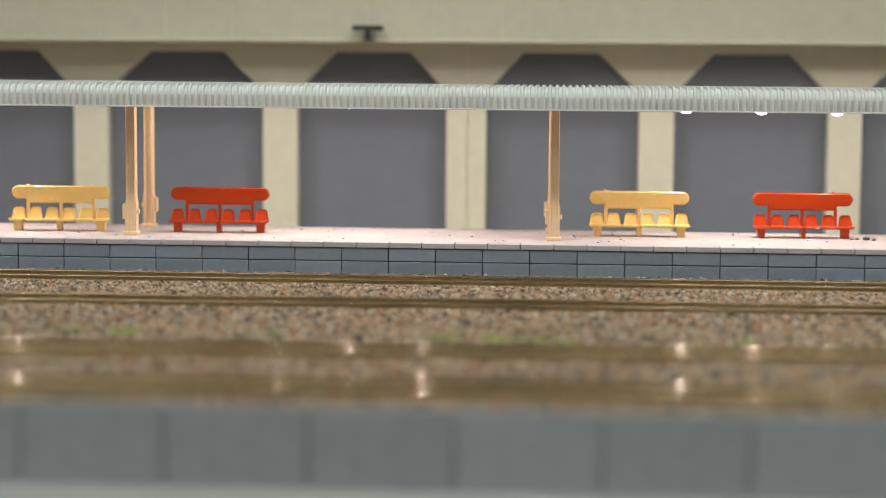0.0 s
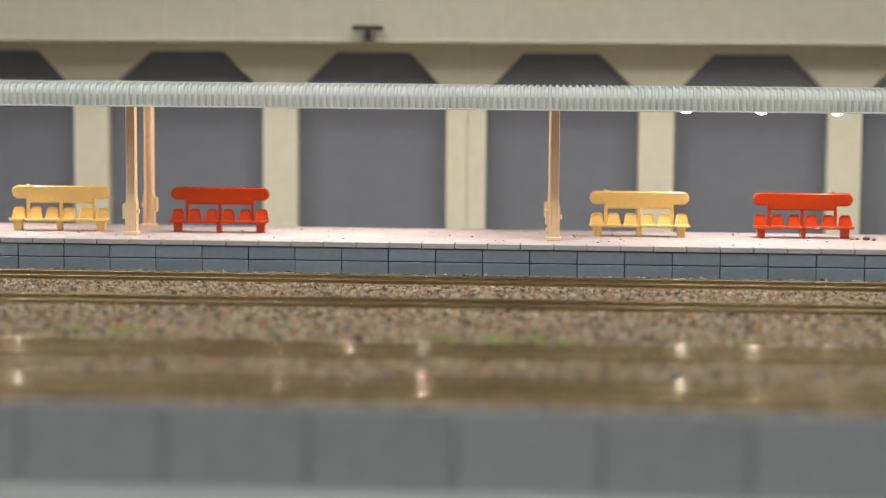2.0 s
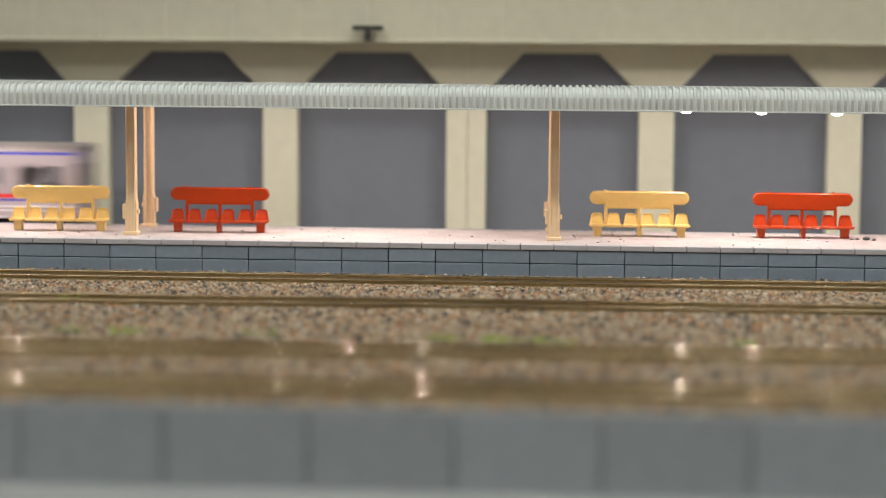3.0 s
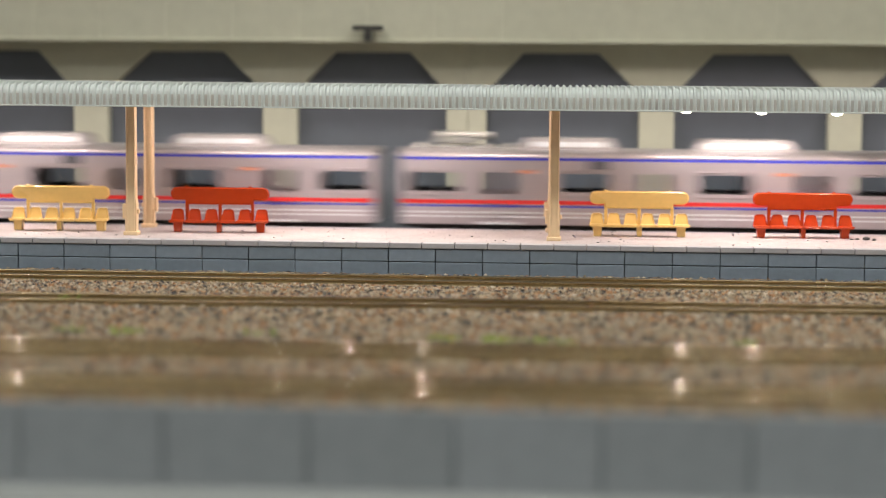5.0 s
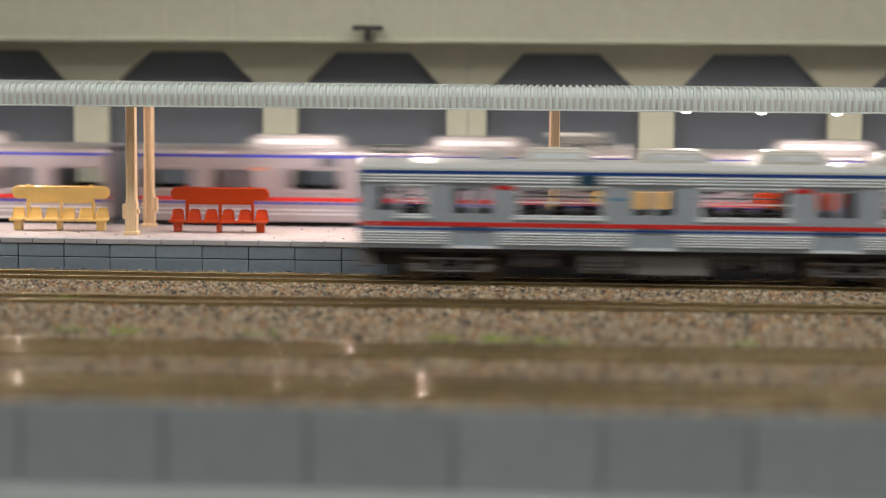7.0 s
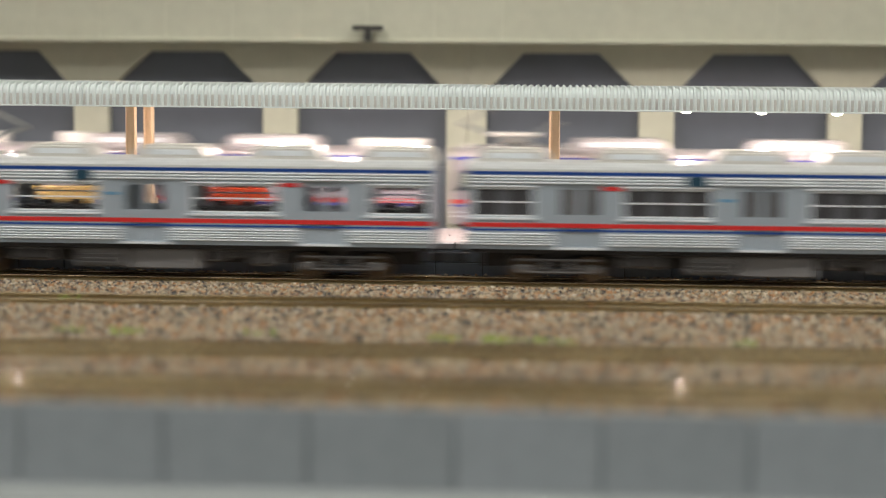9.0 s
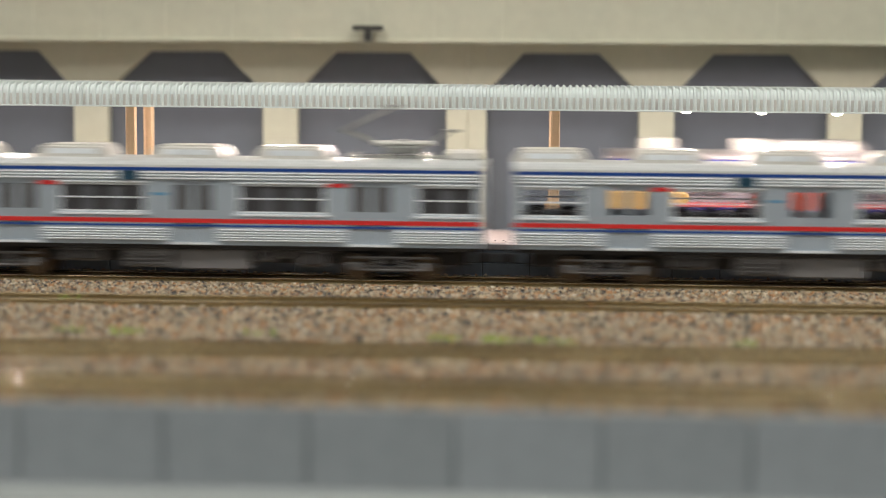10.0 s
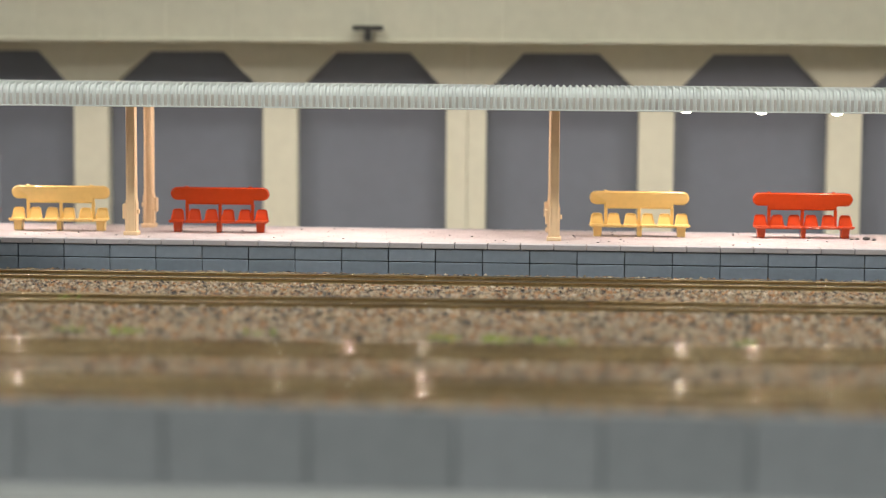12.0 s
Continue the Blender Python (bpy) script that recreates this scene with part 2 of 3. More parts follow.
# ---- ground, tracks, ballast ----
def layout_board():
    solo("ground", box(B(), X0 - 30, X1 + 30, -146, 420, -40, 0), M_BASE, "brown gritty layout board under the tracks", "ground", "structure")
    t = thing("table", (0, 0, 0), "long pale table that carries the layout", "table", "", "structure")
    part("tabletop", box(B(), X0 - 30, X1 + 30, -420, 420, -90, -40.5, 4), M_LEDGE, t)
    me = mesh_of("leg", box(B(), -35, 35, -35, 35, -900, -90, 4), M_LEDGE)
    for x in (X0 + 60, X0 / 3, X1 / 3, X1 - 60):
        for y in (-370, 370):
            placed("leg", me, t, (x, y, 0))
    solo("ledge", box(B(), X0 - 30, X1 + 30, -190, -146.5, -40, -7.9), M_LEDGE, "pale grey ledge at the foot of the low wall", "ledge", "structure")


def low_wall():
    w = thing("low_wall", (0, -146, 0), "low blue-grey retaining wall with panel joints", "wall", "", "structure")
    part("backing", box(B(), X0, X1, -1.2, -0.02, -7.9, 1.4), M_JOINT, w)
    me = mesh_of("panel", box(B(), 0.14, 18.26, -2.2, -1.2, -7.9, 2.6, 0.12), M_WALLGREY)
    for i in range(-8, 9):
        placed("panel", me, w, (-13.16 + 18.4 * i, 0, 0))


def track(key, label):
    y = TRACK_Y[key]
    t = thing("track", (-20, y, 0), label, "track", "railway tracks", "structure")
    t.rotation_euler[2] = radians(TRACK_TURN[key])
    xa, xb = (X0, X1) if key in ("front", "back") else (-300.0, 300.0)
    for s in (-4.5, 4.5):
        prof = [(-0.9, 0.7), (0.9, 0.7), (0.9, 0.85), (0.3, 1.0), (0.3, 1.5), (-0.3, 1.5), (-0.3, 1.0), (-0.9, 0.85)]
        r = part("rail", prism(B(), [(s + p, z) for p, z in prof], "x", xa, xb), M_RAIL, t)
        top = [(-0.5 + 0.1 * k, 2.0 - (-0.5 + 0.1 * k) ** 2 / (48.0 if key == "fourth" else 24.0)) for k in range(11)]
        head = [(-0.42, 1.45), (0.42, 1.45), (0.54, 1.6), (0.56, 1.8), (0.55, 1.9)] + top[::-1] + [(-0.55, 1.9), (-0.56, 1.8), (-0.54, 1.6)]
        bm = prism(B(), [(s + p, z) for p, z in head], "x", xa, xb)
        bmesh.ops.delete(bm, geom=[f for f in bm.faces if len(f.verts) > 4], context="FACES_ONLY")
        part("railhead", bm, M_HEAD, r, "shiny worn rail top", smooth=True)
    me = mesh_of("sleeper", box(B(), -0.75, 0.75, -8, 8, 0, 0.7, 0.1), M_SLEEP)
    n = 34
    for i in range(-n, n + 1):
        placed("sleeper", me, t, (i * 4.2, 0, 0))
    bm = B()
    k = int(xa / 4.2) + 2
    while k * 4.2 < xb - 2:
        if abs(k) > n:
            box(bm, k * 4.2 - 0.75, k * 4.2 + 0.75, -8, 8, 0, 0.7)
        k += 1
    tagged(part("far_sleepers", bm, M_SLEEP, t), "brown sleepers farther along the line", kind="stuff")


def scatter(name, n, xr, yr, size, label, height):
    """Loose angular stones, each a knocked-about block."""
    rng = np.random.default_rng(n)
    cube = np.array([[x, y, z] for x in (-1, 1) for y in (-1, 1) for z in (-1, 1)], float)
    quads = np.array([[0, 1, 3, 2], [4, 6, 7, 5], [0, 4, 5, 1], [2, 3, 7, 6], [0, 2, 6, 4], [1, 5, 7, 3]])
    p = np.stack([rng.uniform(*xr, n), rng.uniform(*yr, n), np.zeros(n)], 1)
    clear = np.ones(n, bool)
    lift = np.full(n, 0.6)
    for key, y in TRACK_Y.items():
        d = np.abs(p[:, 1] - y - math.tan(radians(TRACK_TURN[key])) * (p[:, 0] + 20))
        clear &= ~((d < 5.7) & ((d > 3.4) | (rng.uniform(size=n) < 0.75)))
        lift[d < 6.6] = 0.15
        lift[(d > 6.6) & (d < 8.5)] = 0.4
    p, lift = p[clear], lift[clear]
    n = len(p)
    p[:, 2] = height + lift + rng.uniform(-0.35, 0.2, n)
    v = cube[None] * (1 + rng.uniform(-0.42, 0.42, (n, 8, 3)))
    v *= (rng.uniform(0.6, 1.25, (n, 1, 3)) * rng.uniform(*size, (n, 1, 1)) / 2)
    ax = rng.normal(size=(n, 3))
    ax /= np.linalg.norm(ax, axis=1, keepdims=True)
    an = rng.uniform(0, 6.28, n)[:, None, None]
    k = ax[:, None, :]
    v = v * np.cos(an) + np.cross(np.broadcast_to(k, v.shape), v) * np.sin(an) + k * (v * k).sum(2, keepdims=True) * (1 - np.cos(an))
    v = (v + p[:, None]) * MM
    f = (quads[None] + 8 * np.arange(n)[:, None, None]).reshape(-1, 4)
    me = bpy.data.meshes.new(name)
    me.from_pydata(v.reshape(-1, 3).tolist(), [], f.tolist())
    me.materials.append(M_STONE)
    tagged(new(name, me), label, "ballast", "", "stuff")


def ballast_bed():
    bm = B()
    rnd = random.Random(5)
    nx, ny = 160, 60
    grid = []
    for i in range(nx + 1):
        row = []
        for j in range(ny + 1):
            x = -400 + 800 * i / nx
            y = -145.5 + (PLAT_N - 0.6 + 145.5) * j / ny
            d = min(abs(y - c) for c in TRACK_Y.values())
            z = 0.15 if d < 7 else 0.5
            row.append(bm.verts.new((x, y, z + rnd.uniform(-0.12, 0.12))))
        grid.append(row)
    for i in range(nx):
        for j in range(ny):
            bm.faces.new((grid[i][j], grid[i + 1][j], grid[i + 1][j + 1], grid[i][j + 1]))
    solo("ballast_bed", bm, M_BASE, "brown gritty bed under the loose ballast", "ballast", "stuff", smooth=True)


def grass():
    rnd = random.Random(8)
    for x, y, n in ((-82, -73, 14), (-72, -74, 18), (-50, -74, 10), (-19, -76, 20), (-10, -77, 26), (-3, -77, 18), (30, -76, 14), (60, -76, 12), (-92, -30, 5), (2, -79, 12)):
        bm = B()
        for _ in range(n):
            a, r, h = rnd.uniform(0, 6.28), rnd.uniform(0, 2.2), rnd.uniform(0.8, 2.0)
            px, py, lean = r * math.cos(a) * 1.5, r * math.sin(a) * 0.6, rnd.uniform(-0.7, 0.7)
            vs = [bm.verts.new(c) for c in ((px - 0.22, py, 0.3), (px + 0.22, py, 0.3), (px + 0.16 + lean / 2, py + 0.1, 0.3 + h * 0.6), (px + lean, py + 0.15, 0.3 + h), (px - 0.16 + lean / 2, py + 0.1, 0.3 + h * 0.6))]
            bm.faces.new(vs)
        solo("grass_tuft", bm, M_GRASS, "small tuft of bright green static grass in ballast", "grass", "stuff", at=(x, y, 0.3))


# ---- platform ----
def platform():
    p = thing("platform", (0, 0, 0), "island platform of pale concrete with blue-grey block sides", "platform", "", "structure")
    part("core", box(B(), -165, 165, PLAT_N + 1.0, PLAT_F - 1.0, 0, 6.9), M_JOINT, p)
    part("paving", box(B(), -165, 165, PLAT_N + 3.2, PLAT_F - 3.2, 6.9, PLAT_Z), M_PAVE, p, "pale pinkish gritty paving")
    cop = mesh_of("coping_slab", box(B(), 0.07, 6.98, 0, 3.15, 6.95, PLAT_Z + 0.02, 0.16, 2), M_COPING)
    blk = mesh_of("block", box(B(), 0.08, 10.01, 0, 0.8, 0.06, 2.78, 0.1), M_BLOCK)
    blk2 = mesh_of("lower_block", box(B(), 0.08, 10.01, 0, 0.8, 0.0, 3.9, 0.1), M_BLOCK)
    for i in range(-24, 24):
        placed("coping_slab", cop, p, (-25.6 + 7.05 * i + 2.5, PLAT_N, 0))
        placed("coping_slab", cop, p, (-25.6 + 7.05 * i + 2.5, PLAT_F - 3.15, 0))
    for i in range(-14, 19):
        x = -25.6 + 10.09 * (i - 1) - 1.6
        placed("block", blk, p, (x, PLAT_N + 0.25, 4.08))
        placed("block", blk2, p, (x, PLAT_N + 0.25, 0.06))
        placed("block", blk, p, (x, PLAT_F - 1.05, 4.08))
        placed("block", blk2, p, (x, PLAT_F - 1.05, 0.06))


def grit():
    rnd = random.Random(3)
    spots = [(-25 + rnd.uniform(-95, 95), rnd.uniform(26, 56), rnd.choice((0.1, 0.13, 0.16, 0.2, 0.38))) for _ in range(170)]
    spots += [(67.4, 44, 1.3), (65.6, 45, 0.6), (64.2, 44, 0.5), (69, 43, 0.8)]
    bm = B()
    for x, y, r in spots:
        m = Matrix.Translation((x, y, PLAT_Z + r * 0.3)) @ Matrix.Diagonal((rnd.uniform(1, 1.8), 1, 0.6, 1))
        bmesh.ops.create_icosphere(bm, subdivisions=1, radius=r * 0.6, matrix=m)
    solo("grit", bm, M_EQUIP, "dark crumbs of grit lying on the platform", "grit", "stuff")


def bench(name, material, at, turn, label):
    t = thing(name, at, label, "bench", "platform benches")
    t.rotation_euler[2] = radians(turn)
    # back board: a long plate with round ends and a deeper middle
    pts = []
    for cx, a0 in ((9.75, -90), (-9.75, 90)):
        for k in range(9):
            a = radians(a0 + 180 * k / 8)
            pts.append((cx + 1.5 * math.cos(a), 8.6 + 1.5 * math.sin(a)))
    pts += [(-7.9, 7.1), (-7.9, 6.15), (7.7, 6.15), (7.7, 7.1)]
    bm = prism(B(), pts, "y", 0.5, 1.3)
    bmesh.ops.bevel(bm, geom=[e for e in bm.edges if abs(e.verts[0].co.y - e.verts[1].co.y) < 1e-4], offset=0.28, segments=3, affect="EDGES")
    part("back_board", bm, material, t, smooth=False)
    for x in (-7.6, 6.9):
        part("sprue_nub", box(B(), x - 0.35, x + 0.35, 0.6, 1.2, 10.0, 10.35, 0.1), material, t)
    me = mesh_of("upright", box(B(), -0.36, 0.36, 0.55, 1.2, 2.0, 6.4, 0.1), material)
    for x in (-7.5, 0, 7.4):
        placed("upright", me, t, (x, 0, 0))
    part("beam", box(B(), -10.6, 10.6, 0.1, 1.0, 1.9, 2.5, 0.15), material, t)
    # seat shell: a flaring pan with a raised front lip, and a hollowed back that narrows to a rounded top
    bm = B()
    prism(bm, [(-2.5, 2.15), (-2.6, 2.6), (-2.35, 2.85), (-1.6, 2.72), (-0.4, 2.66), (0.6, 2.8), (0.6, 2.2)], "x", -1.8, 1.8)
    for v in bm.verts:
        if v.co.z < 2.3:
            v.co.x *= 0.84
        if v.co.y > 0:
            v.co.x *= 0.9
    bmesh.ops.bevel(bm, geom=list(bm.edges), offset=0.16, segments=2, affect="EDGES")
    shell = [(-1.62, 2.5), (1.62, 2.5), (1.5, 3.2), (1.27, 4.45), (1.12, 4.92), (0.8, 5.15), (-0.8, 5.15), (-1.12, 4.92), (-1.27, 4.45), (-1.5, 3.2)]
    back = B()
    prism(back, shell, "y", -0.35, 0.3)
    front = [f for f in back.faces if len(f.verts) == 10 and f.calc_center_median().y < -0.3]
    bmesh.ops.inset_region(back, faces=front, thickness=0.3, depth=-0.3)
    for v in back.verts:
        v.co.y += (v.co.z - 2.5) * 0.27
    bmesh.ops.bevel(back, geom=[e for e in back.edges if e.is_convex], offset=0.1, segments=2, affect="EDGES")
    spare = bpy.data.meshes.new("shell")
    back.to_mesh(spare)
    back.free()
    bm.from_mesh(spare)
    bpy.data.meshes.remove(spare)
    me = mesh_of("seat", bm, material, smooth=False)
    for i in range(6):
        placed("seat", me, t, (-9.55 + 3.82 * i, 0, 0))
    bm = B()
    prism(bm, [(-1.0, 2.3), (1.0, 2.3), (0.82, 0), (-0.82, 0)], "y", -1.2, 0.9)
    me = mesh_of("leg", bm, material)
    placed("leg", me, t, (-9.4, 0, 0))
    placed("leg", me, t, (9.4, 0, 0))
    part("leg", prism(B(), [(-0.55, 2.2), (0.55, 2.2), (0.5, 0), (-0.5, 0)], "y", -1.4, 0.9), material, t)
    return t


def post(at, side):
    t = thing("platform_post", at, "cream plastic roof post with a foot plate", "post", "roof posts")
    part("foot", box(B(), -1.6, 1.6, -1.6, 1.6, 0, 0.9, 0.15), M_CREAM, t)
    bm = B()
    prism(bm, [(-1.25, 0.8), (1.25, 0.8), (1.28, 7), (1.05, 8.2), (0.98, 31.8), (-0.98, 31.8), (-1.05, 8.2), (-1.28, 7)], "y", -1.1, 1.1)
    part("shaft", bm, M_CREAM, t)
    for x in (-0.78, 0.78):
        part("flange", box(B(), x - 0.2, x + 0.2, -1.3, -1.08, 0.9, 31.4, 0.07), M_CREAM, t)
    part("box", box(B(), -1.95 * side, -1.2 * side, -0.8, 0.9, 3.6, 6.9, 0.1) if side > 0 else box(B(), 1.2, 1.95, -0.8, 0.9, 3.6, 6.9, 0.1), M_CREAM, t)
    part("knob", box(B(), 1.2, 1.75, -0.5, 0.5, 4.7, 5.7, 0.12) if side > 0 else box(B(), -1.75, -1.2, -0.5, 0.5, 4.7, 5.7, 0.12), M_CREAM, t)
    return t


def platform_roof():
    t = thing("platform_roof", (0, 0, 0), "pale grey-green corrugated plastic platform roof", "roof")
    # cross-section from the near drip edge over the crown to the far one
    sec = [(22.0, 36.85), (22.0, 37.8), (22.02, 38.8), (22.1, 39.5), (22.3, 40.15), (22.65, 40.7), (23.2, 41.15), (24.1, 41.48), (26.5, 41.62), (33, 41.72), (40.5, 41.72)]
    sec = sec + [(81.0 - y, z) for y, z in sec[-2::-1]]
    pitch, amp, span = 1.46, 0.24, 165.0
    for x0, x1, lift in ((-span, -90.35, 0.06), (-90.35, 3.05, 0.0), (3.05, 96.55, 0.04), (96.55, span, 0.0)):
        bm = B()
        # flat ridges and grooves with steep flanks
        xs, x = [], x0
        while x < x1 - 0.01:
            for f, w in ((0.0, -1), (0.38, -1), (0.5, 0.6), (0.58, 1), (0.8, 1), (0.88, 0.6)):
                if x + f * pitch < x1:
                    xs.append((x + f * pitch, w * amp))
            x += pitch
        xs.append((x1, -amp))
        n = len(xs) - 1
        rows = []
        for x, w in xs:
            row = []
            for k, (y, z) in enumerate(sec):
                a, b = sec[max(k - 1, 0)], sec[min(k + 1, len(sec) - 1)]
                ny, nz = -(b[1] - a[1]), (b[0] - a[0])
                ln = math.hypot(ny, nz)
                row.append(bm.verts.new((x, y + w * ny / ln, z + lift + w * nz / ln)))
            rows.append(row)
        for i in range(n):
            for k in range(len(sec) - 1):
                bm.faces.new((rows[i][k], rows[i + 1][k], rows[i + 1][k + 1], rows[i][k + 1]))
        bmesh.ops.recalc_face_normals(bm, faces=bm.faces)
        part("corrugated_sheet", bm, M_ROOF, t)
        inside = [(40.5 + (y - 40.5) * 0.97, max(z - 0.55, 36.9)) for y, z in sec]
        outer = [(40.5 + (y - 40.5) * 0.99, z - 0.25 if z > 37 else z) for y, z in sec]
        part("lining", prism(B(), outer + inside[::-1], "x", x0, x1), M_ROOFIN, t)
    part("soffit", box(B(), -span, span, 24.5, 56.5, 39.9, 40.3), M_ROOFIN, t)
    for y in (32, 53.5):
        part("girder", box(B(), -span, span, y - 0.8, y + 0.8, 38.6, 39.9), M_CREAM, t)
    part("cable_tray", box(B(), -span, span, 40, 48, 38.6, 39.9, 0.2), M_ROOFIN, t)
    part("drip_edge", box(B(), -span, span, 21.75, 22.35, 36.6, 36.95, 0.1), M_ROOF, t)


def roof_lamps():
    for c, ly, lows in ((-141.8, 42.0, (36.7, 36.5, 36.5)), (-48.2, 43.0, (36.5, 36.38, 36.8)), (43.8, 46.0, (36.05, 35.93, 35.83)), (133, 46.0, (36, 36, 36))):
        for d, low in zip((-16.7, 0, 16.7), lows):
            if abs(c + d) > 162:
                continue
            t = thing("roof_lamp", (c + d, ly, low), "small warm white lamp hanging under platform roof, lit", "lamp", "platform roof lamps")
            part("stem", cyl(B(), (0, 0, 0.9), (0, 0, 38.7 - low), 0.35, 8), M_ROOFIN, t)
            part("reflector", cyl(B(), (0, 0, 0.45), (0, 0, 1.0), 1.5, 16, 0.8), M_AC, t)
            bm = B()
            bmesh.ops.create_uvsphere(bm, u_segments=8, v_segments=4, radius=1.25, matrix=Matrix.Translation((0, 0, 0.4)) @ Matrix.Diagonal((1.05, 1, 0.45, 1)))
            part("lens", bm, M_LED, t, "glowing warm lens", smooth=True)
            lamp = bpy.data.lights.new("roof_lamp_light", "POINT")
            lamp.energy, lamp.color, lamp.shadow_soft_size = ROOF_LAMP_WATTS, (1.0, 0.83, 0.76), 0.0006
            new("roof_lamp_light", lamp).matrix_world = pose((c + d) * MM, ly * MM, (low - 0.5) * MM)


# ---- building behind ----
def building():
    g = thing("rear_building", (0, 130, 0), "long beige building with grey shutter bays and overhanging parapet", "building", "", "structure")
    g.rotation_euler[1] = radians(-0.1)
    pitch = 50.9
    # half-widths of each bay to either side, a little uneven as the kit was glued
    sides = {-3: (20.85, 19.55), -2: (22.0, 20.75), -1: (20.85, 19.8), 0: (20.45, 20.7), 2: (22.0, 20.1)}
    for i in range(-4, 4):
        c = -0.7 + pitch * i
        left, half = sides.get(i, (20.85, 20.1))
        lo, hi = (0.1 if i == 0 else 0.0), (0.1 if i == -1 else 0.0)
        pts = [(c - pitch / 2 + lo, 0), (c - pitch / 2 + lo, 60), (c + pitch / 2 - hi, 60), (c + pitch / 2 - hi, 0), (c + half, 0), (c + half, 39.2), (c + 9.8, 49.9), (c - 10.5, 49.9), (c - left, 39.2), (c - left, 0)]
        part("wall_bay", prism(B(), pts, "y", 0, 5), M_BEIGE, g)
        part("shutter", box(B(), c - left - 0.5, c + half + 0.5, 4.2, 5.6, 0, 51), M_BAY, g, "plain blue-grey shutter panel")
    for i in range(-12, 9):
        x = -16.7 + 18.0 * i
        part("parapet_panel", box(B(), x + 0.02, x + 17.98, -7.5, -4, 52.6, 80, 0.06), M_BEIGE, g)
    part("parapet_slab", box(B(), -220, 182, -4, 20, 52.9, 56), M_BEIGE, g)
    part("parapet_lip", box(B(), -220, 182, -8.2, -7.5, 52.3, 53.3, 0.15), M_BEIGE, g)
    part("rear_wall", box(B(), -220, 182, 20, 24, 0, 80), M_BEIGE, g)
    part("roof_slab", box(B(), -220, 182, -4, 24, 78, 80), M_BEIGE, g)
    t = thing("bracket", (-52.3, 120.6, 0), "dark T-shaped bracket fixed to the parapet", "bracket")
    bm = box(B(), -4.1, 4.1, -0.6, 0.9, 55.4, 56.7, 0.15)
    part("bar", bm, M_DARK, t)
    part("stem", box(B(), -0.9, 0.9, -0.4, 0.9, 52.6, 55.4, 0.1), M_DARK, t)


# ---- railway cars ----
# heights above the railhead
ZB, ZT = 7.2, 23.3


def bogie_into(t, x):
    side = [(-9.0, 2.9), (-9.0, 3.7), (-5.6, 3.9), (-4.2, 3.0), (4.2, 3.0), (5.6, 3.9), (9.0, 3.7), (9.0, 2.9), (5.4, 2.9), (3.8, 1.9), (-3.8, 1.9), (-5.4, 2.9)]
    outline = [(x + p, z) for p, z in side]
    b = part("bogie", prism(B(), outline, "y", -7.5, -6.5), M_BOGIE, t, "dark bogie frame")
    part("side_frame", prism(B(), outline, "y", 6.5, 7.5), M_BOGIE, b)
    part("bolster", box(B(), x - 2.2, x + 2.2, -7.3, 7.3, 3.4, 6.6, 0.3), M_UNDER, b)
    for s in (-7.6, 7.6):
        for d in (-6.9, 6.9):
            part("axle_box", box(B(), x + d - 1.0, x + d + 1.0, s - 0.5, s + 0.5, 2.0, 3.9, 0.3), M_EQUIP, b)
        part("top_beam", box(B(), x - 8.4, x + 8.4, s - 0.3, s + 0.3, 4.6, 5.1, 0.15), M_EQUIP, b)
        for d in (-2.6, 2.6):
            bm = B()
            for k in range(4):
                cyl(bm, (x + d, s, 3.05 + 0.42 * k), (x + d, s, 3.3 + 0.42 * k), 0.8, 10)
            part("coil_spring", bm, M_EQUIP, b)
        part("brake_rod", cyl(B(), (x - 5.2, s, 2.3), (x + 5.2, s, 2.3), 0.2, 6), M_EQUIP, b)
        part("step_iron", box(B(), x - 9.6, x - 9.2, s - 0.3, s + 0.3, 2.4, 6.4), M_BOGIE, b)
    for d in (-6.9, 6.9):
        bm = B()
        for s in (-1, 1):
            cyl(bm, (x + d, s * 4.0, 2.8), (x + d, s * 5.6, 2.8), 2.8, 20)
            cyl(bm, (x + d, s * 3.6, 2.8), (x + d, s * 4.0, 2.8), 3.2, 20)
        cyl(bm, (x + d, -5.6, 2.8), (x + d, 5.6, 2.8), 0.6, 8)
        part("wheelset", bm, M_WHEEL, b)


